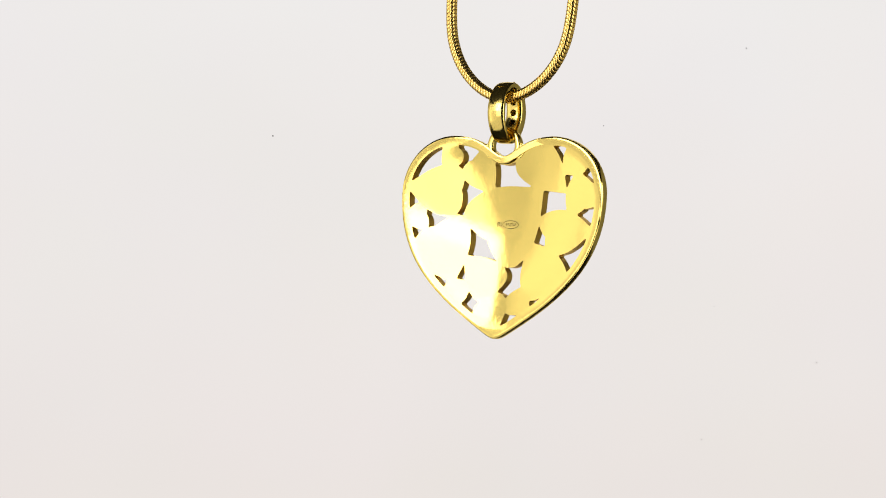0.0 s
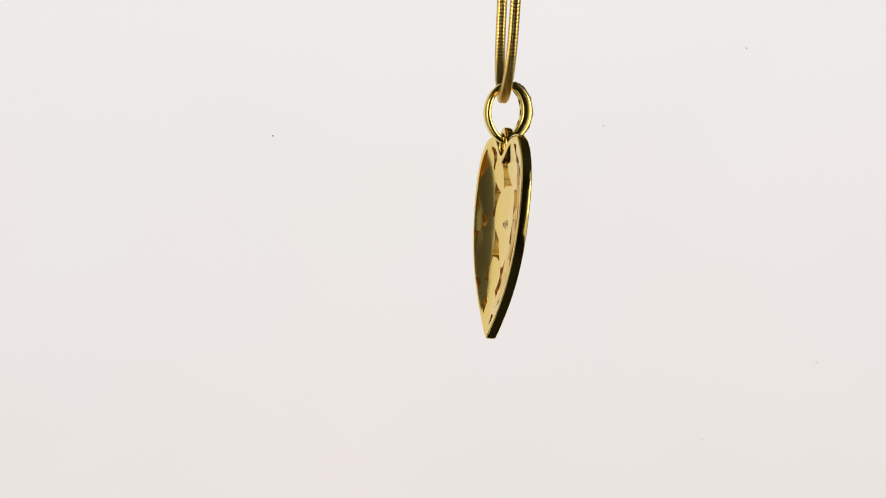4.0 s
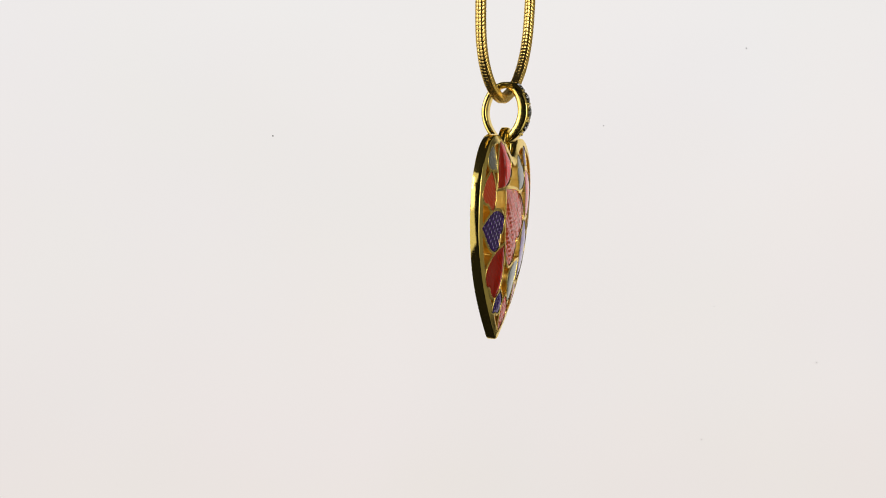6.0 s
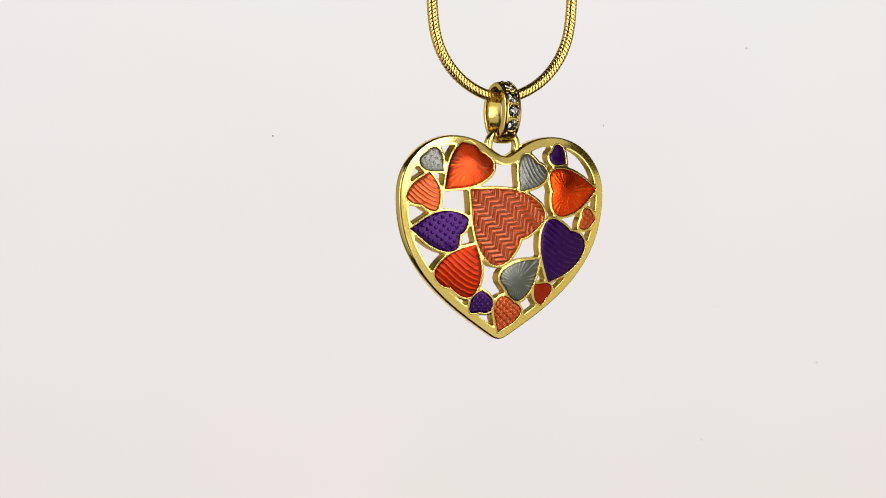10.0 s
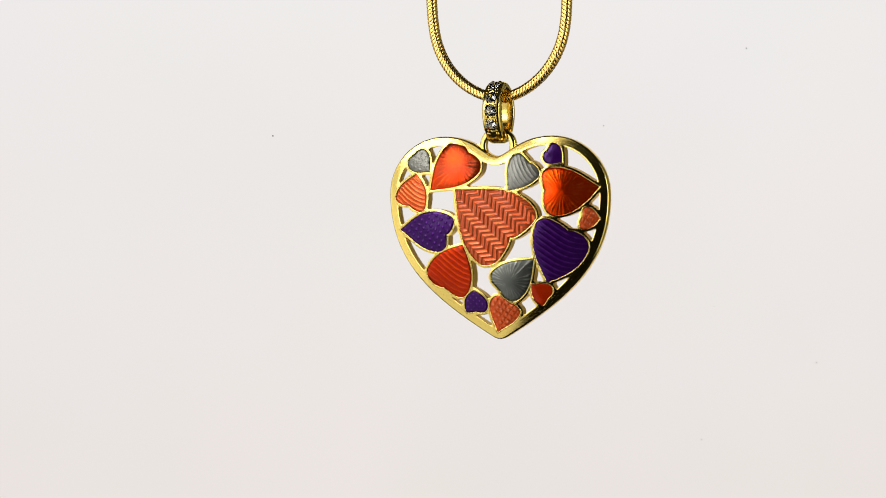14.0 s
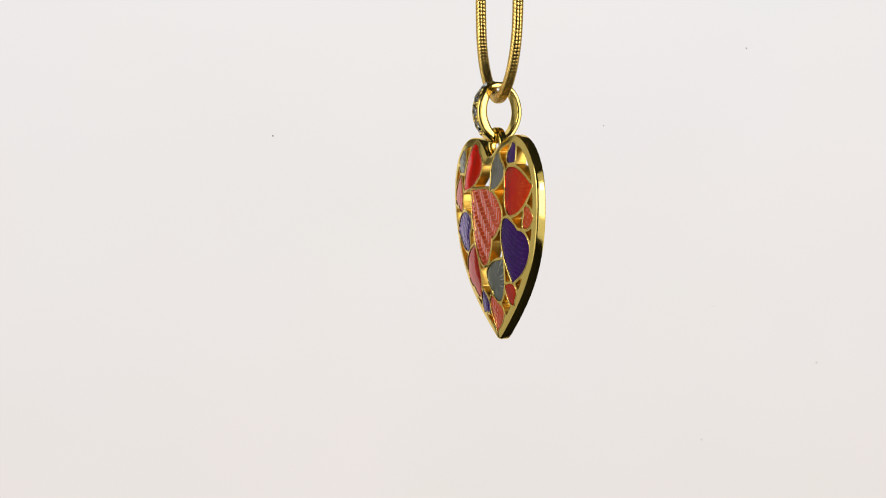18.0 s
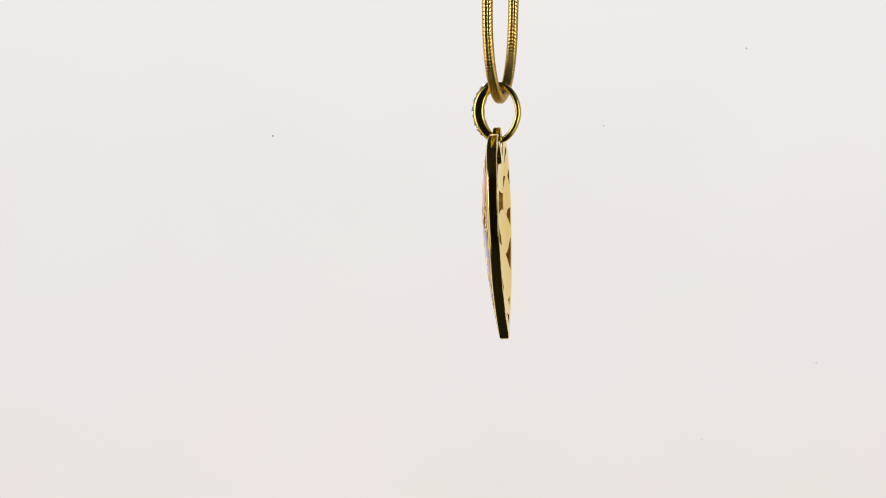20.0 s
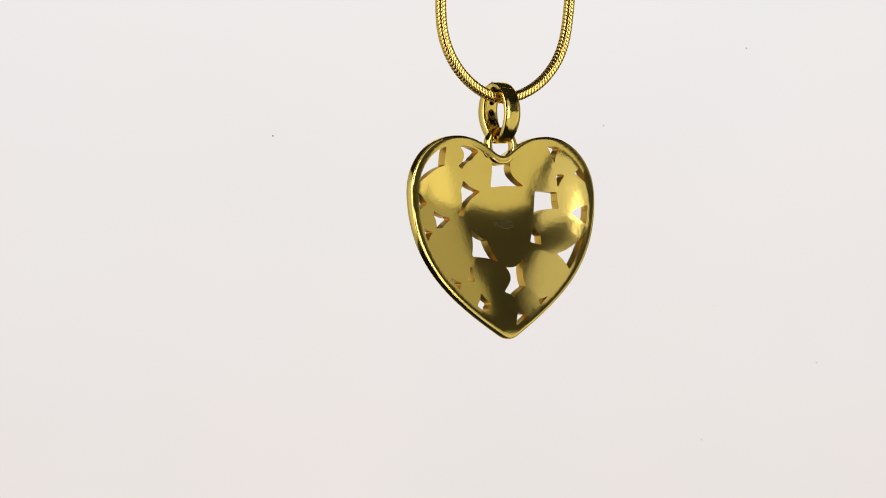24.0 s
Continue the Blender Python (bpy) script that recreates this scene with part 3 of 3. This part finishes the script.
def bail():
    rings = []
    steps = 72
    for i in range(steps):
        a = 2 * math.pi * i / steps
        p = bail_line(a)
        d = bail_line(a + 0.01) - bail_line(a - 0.01)
        d /= np.linalg.norm(d)
        out = np.array((0, d[2], -d[1]))
        if out @ (p - np.array((0, 0.24, 15.1))) < 0:
            out = -out
        thick = band_thickness(a)
        front = max(0.0, math.cos(a)) ** 0.6
        half = 0.92 + 0.12 * abs(math.cos(a)) ** 1.2
        ring = []
        for b in np.linspace(0, 2 * math.pi, 36, endpoint=False):
            cb, sb = math.cos(b), math.sin(b)
            e = 0.45 if sb < 0 else 0.62 - 0.27 * front
            ring.append((p + np.array((1.0, 0, 0)) * half * math.copysign(abs(cb) ** e, cb) + out * thick * math.copysign(abs(sb) ** e, sb)) * MM)
        rings.append(ring)
    return loft("bail", rings, sharp=60)


STONES = (57, 30, 3, -23)


def outwards(degrees):
    """Place on the bail's middle line and the way out of it."""
    a = radians(degrees)
    q = bail_line(a + 0.01) - bail_line(a - 0.01)
    out = Vector((0, q[2], -q[1])).normalized()
    return Vector(bail_line(a)), -out if out.y > 0 else out


def drilled(me):
    """The bail with a hole behind each stone."""
    bm = bmesh.new()
    for a in STONES:
        p, out = outwards(a)
        bmesh.ops.create_cone(bm, cap_ends=True, segments=20, radius1=0.36 * MM, radius2=0.60 * MM, depth=1.6 * MM,
                              matrix=Matrix.Translation(p * MM) @ out.to_track_quat("Z", "X").to_matrix().to_4x4())
    cut_mesh = bpy.data.meshes.new("cutter")
    bm.to_mesh(cut_mesh)
    bm.free()
    cutter, work = new("cutter", cut_mesh), new("work", me)
    mod = work.modifiers.new("holes", "BOOLEAN")
    mod.operation, mod.solver, mod.object = "DIFFERENCE", "EXACT", cutter
    done = bpy.data.meshes.new_from_object(work.evaluated_get(bpy.context.evaluated_depsgraph_get()))
    for ob in (cutter, work):
        bpy.data.objects.remove(ob)
    done.shade_smooth()
    done.set_sharp_from_angle(angle=radians(40))
    return done


bail_ob = part("bail", drilled(bail()), gold_bail, pendant, "polished gold bail with a row of four clear stones")


def brilliant():
    """A round cut stone: table, crown and pavilion facets. Its axis is z, girdle radius 1."""
    bm = bmesh.new()
    n = 8
    def ring(r, z, k, turn):
        return [bm.verts.new((r * math.cos(2 * math.pi * (i + turn) / k), r * math.sin(2 * math.pi * (i + turn) / k), z)) for i in range(k)]
    table, mid, girdle = ring(0.44, 0.32, n, 0), ring(0.74, 0.20, n, 0.5), ring(1.0, 0.0, 2 * n, 0)
    low = bm.verts.new((0, 0, -0.80))
    bm.faces.new(table)
    for i in range(n):
        j = (i + 1) % n
        bm.faces.new((table[i], mid[i], table[j]))
        bm.faces.new((table[i], mid[i - 1], girdle[2 * i], mid[i]))
        bm.faces.new((mid[i], girdle[2 * i], girdle[2 * i + 1]))
        bm.faces.new((mid[i], girdle[2 * i + 1], girdle[(2 * i + 2) % (2 * n)]))
    for i in range(2 * n):
        bm.faces.new((girdle[i], low, girdle[(i + 1) % (2 * n)])).material_index = 1
    bmesh.ops.recalc_face_normals(bm, faces=bm.faces)
    me = bpy.data.meshes.new("stone")
    bm.to_mesh(me)
    bm.free()
    return me


def stone_material():
    m, t, p = material("clear_cut_stone")
    p.inputs["Base Color"].default_value = (0.95, 0.96, 0.98, 1)
    p.inputs["Roughness"].default_value = 0.01
    p.inputs["IOR"].default_value = 1.9
    p.inputs["Transmission Weight"].default_value = 1.0
    return m


def pavilion_mirror():
    """Mirror added to a stone's lower facets so that it looks brighter."""
    m, t, p = material("added_pavilion_mirror")
    p.inputs["Base Color"].default_value = (0.97, 0.97, 0.97, 1)
    p.inputs["Metallic"].default_value = 1.0
    p.inputs["Roughness"].default_value = 0.07
    return m


stone_mesh = brilliant()
clear = stone_material()
stone_mesh.materials.append(clear)
stone_mesh.materials.append(pavilion_mirror())
bead_bm = bmesh.new()
bmesh.ops.create_icosphere(bead_bm, subdivisions=2, radius=0.235 * MM)
bead_mesh = bpy.data.meshes.new("prong")
bead_bm.to_mesh(bead_mesh)
bead_bm.free()
bead_mesh.shade_smooth()
bead_mesh.materials.append(gold_polished)
for a in STONES:
    p, out = outwards(a)
    st = part("stone", stone_mesh, clear, bail_ob, "clear brilliant-cut stone")
    st.matrix_local = Matrix.Translation((Vector(p) + out * (band_thickness(radians(a)) - 0.07)) * MM) @ out.to_track_quat("Z", "X").to_matrix().to_4x4() @ Matrix.Scale(0.79 * MM, 4)
for gap in (72, 44, 16, -10, -37):
    p, out = outwards(gap)
    thick = band_thickness(radians(gap))
    along = Vector((0, out.z, -out.y))
    for sx in (-1, 1):
        for da in (-0.2, 0.2):
            part("prong", bead_mesh, gold_polished, bail_ob, "", (p + out * (thick - 0.13) + along * da + Vector((sx * (0.40 if da > 0 else 0.52), 0, 0))) * MM)


# ---- the stamp on the back ----
def stamp():
    """A tiny hallmark: an oval edge and strokes too small to read, sunk dark into the gold."""
    bm = bmesh.new()
    cx, cz = -0.85, 2.75

    def bar(x, z, w, h, turn=0.0):
        x, z, w, h = cx + (x - cx) * 1.5, cz + (z - cz) * 1.35, w * 1.4, h * 1.35
        vs = []
        for sx, sz in ((-1, -1), (1, -1), (1, 1), (-1, 1)):
            dx, dz = sx * w / 2, sz * h / 2
            X = x + dx * math.cos(turn) - dz * math.sin(turn)
            Z = z + dx * math.sin(turn) + dz * math.cos(turn)
            vs.append((X, Z))
        lo = [bm.verts.new((X * MM, (0.584 - float(bulge(X, Z))) * MM, Z * MM)) for X, Z in vs]
        hi = [bm.verts.new((X * MM, (0.54 - float(bulge(X, Z))) * MM, Z * MM)) for X, Z in vs]
        bm.faces.new(lo)
        bm.faces.new(hi[::-1])
        for i in range(4):
            bm.faces.new((lo[i], hi[i], hi[(i + 1) % 4], lo[(i + 1) % 4]))
    for i in range(28):
        a = 2 * math.pi * i / 28
        bar(cx + 0.66 * math.cos(a), cz + 0.32 * math.sin(a), 0.045, 0.16, math.atan2(0.32 * math.cos(a), -0.66 * math.sin(a)) + math.pi / 2)
    for x, z, w, h, turn in ((-0.40, 0.02, 0.05, 0.26, 0.3), (-0.30, -0.05, 0.16, 0.05, 0.2), (-0.20, 0.03, 0.05, 0.28, -0.25), (-0.05, 0.08, 0.18, 0.05, -0.3),
                             (0.02, -0.04, 0.05, 0.30, 0.15), (0.14, 0.0, 0.05, 0.26, -0.5), (0.26, 0.05, 0.16, 0.05, 0.5), (0.36, -0.03, 0.05, 0.30, 0.1),
                             (0.80, 0.02, 0.05, 0.40, -0.15), (0.90, -0.10, 0.18, 0.05, 0.3), (0.98, 0.06, 0.06, 0.24, 0.4), (1.10, -0.02, 0.05, 0.34, -0.1), (1.02, 0.16, 0.16, 0.05, -0.2)):
        bar(cx + x, cz + z, w, h, turn)
    return bm


part("stamp", stamp(), stamp_dark, pendant, "tiny dark oval hallmark too small to read")

# ---- the chain ----
necklace = tagged(new("snake_chain"), "ribbed gold snake chain hanging in a loop through the bail", "necklace chain")
PITCH = 0.42
LOW = (0.0, 16.71)       # lowest point of the chain's middle line


def chain_line(length, step):
    """Middle line of one strand from its lowest point: x out from the middle, z up, and the slope there."""
    x = z = 0.0
    rows = []
    s = 0.0
    while s < length:
        a = radians(min(89.3, 8 * min(1, s / 0.9) + 6.2 * s) if s < 11 else min(89.6, 76.2 + 13.4 * (1 - math.exp(-(s - 11) / 2.2))))
        rows.append((x, z, a))
        x += math.cos(a) * step
        z += math.sin(a) * step
        s += step
    return rows


def link_mesh():
    """One link: a four-lobed plate, set aslant on the strand."""
    rings = []
    k = 32
    for u, grow in ((-0.5, 0.90), (-0.45, 0.95), (-0.30, 0.985), (0.0, 1.0), (0.30, 0.985), (0.45, 0.95), (0.5, 0.90)):
        ring = []
        for i in range(k):
            f = 2 * math.pi * i / k
            lobe = 1 - 0.10 * abs(math.cos(2 * f)) ** 12
            sq = 0.585 * lobe * (1.0 + 0.06 * abs(math.sin(2 * f)))
            ring.append((sq * grow * math.cos(f) * MM, sq * grow * math.sin(f) * MM, (u * 0.47 + 0.36 * math.cos(f)) * MM))
        rings.append(ring)
    return loft("link", rings, closed_path=False, sharp=70)


links = link_mesh()
links.materials.append(gold_chain)
strand = chain_line(19.5, PITCH)
for side in (-1, 1):
    for i, (x, z, a) in enumerate(strand):
        if i == 0 and side < 0:
            continue
        # the link's axis follows the strand
        m = pose((LOW[0] + side * x) * MM, 0, (LOW[1] + z) * MM, 0, side * (90 - math.degrees(a)), 0) @ pose(0, 0, 0, 0, 0, 90 + 90 * side)
        ob = part("link", links, gold_chain, necklace)
        ob.matrix_local = m
x0, z0, a0 = strand[-1]
top = (TOP - EYE_Z) * 1000
count = int((top - LOW[1] - z0) / PITCH)
lf = [tuple(p.vertices) for p in links.polygons]
verts, faces = [], []
for side in (-1, 1):
    lv = np.array([(pose(0, 0, 0, 0, 0, 90 + 90 * side) @ v.co)[:] for v in links.vertices])
    for i in range(1, count + 1):
        o = np.array(((LOW[0] + side * (x0 + 0.004 * i)) * MM, 0, (LOW[1] + z0 + i * PITCH) * MM))
        base = sum(map(len, verts))
        verts.append(lv + o)
        faces += [tuple(v + base for v in f) for f in lf]
me = mesh_of("strand", np.concatenate(verts), faces)
tagged(part("strand", me, gold_chain, necklace, "upper run of the ribbed gold chain"), kind="stuff")

# ---- dust ----
for x, z, r in ((-0.0500, 0.0332, 0.00024), (0.0892, 0.0590, 0.00016), (0.0472, 0.0362, 0.00014), (0.1098, -0.0333, 0.00016), (0.0797, -0.0170, 0.00012), (0.0760, -0.0560, 0.00012)):
    bm = bmesh.new()
    bmesh.ops.create_icosphere(bm, subdivisions=1, radius=r)
    for v in bm.verts:
        v.co.y *= 0.3
        v.co.x *= 1 + 0.4 * math.sin(v.co.z * 9000)
    ob = part("dust_speck", bm, speck_dark, None, "tiny grey speck of dust on the white backdrop")
    ob.location = (x, Y1 - 0.0232, EYE_Z + z)
    tagged(ob, category="dust", group="dust on the backdrop")


def motions():
    """Heart and chain turn together about the vertical; the heart swings a little in the plane of view."""
    sway = (-1.6, -1.95, -2.05, -2.05, -1.8, -1.4, -1.05, -0.65, -0.3, -0.12, -0.12, -0.1, 0.0,
            -0.03, -0.12, -0.32, -0.55, -0.66, -0.8, -0.9, -0.85, -0.4, 0.12, 0.33, 0.6)
    hang = Matrix.Translation((0, 0, 0.012))
    heart, chain = [], []
    drift = (0.15, 0.18, 0.18, 0.15, 0.1, 0.05, 0.02)
    for t, swing in enumerate(sway):
        spot = Matrix.Translation(AXIS + Vector((drift[t] * MM if t < len(drift) else 0, 0, 0)))
        turn = -TURN * (t - FACE_ON) - float(np.interp(t, (0, 5, 9, 12, 16, 24), (0.4, 0.0, -0.6, 0.4, 1.8, 1.8)))
        heart.append((float(t), spot @ hang @ pose(0, 0, 0, 0, -swing, 0) @ hang.inverted() @ pose(0, 0, 0, 0, 0, turn)
                      @ pose(-0.00015, 0.00016, 0, 2.9, 0, 0)))
        aside = Matrix.Translation((float(np.interp(t, (3, 4, 5, 6, 8), (0.0, -0.00015, -0.0002, -0.00016, 0.0))), 0, 0))
        low = aside @ Matrix.Translation((0, 0, LOW[1] * MM))
        chain.append((float(t), spot @ low @ pose(0, 0, 0, 0, 1.8, 0) @ pose(0, 0, 0, 0, 0, turn - CHAIN_LEAD)
                      @ pose(0, -0.00025, 0, 1.3, -2.4, 0) @ Matrix.Translation((0, 0, -LOW[1] * MM))))
    walk(pendant, heart)
    walk(necklace, chain)


motions()
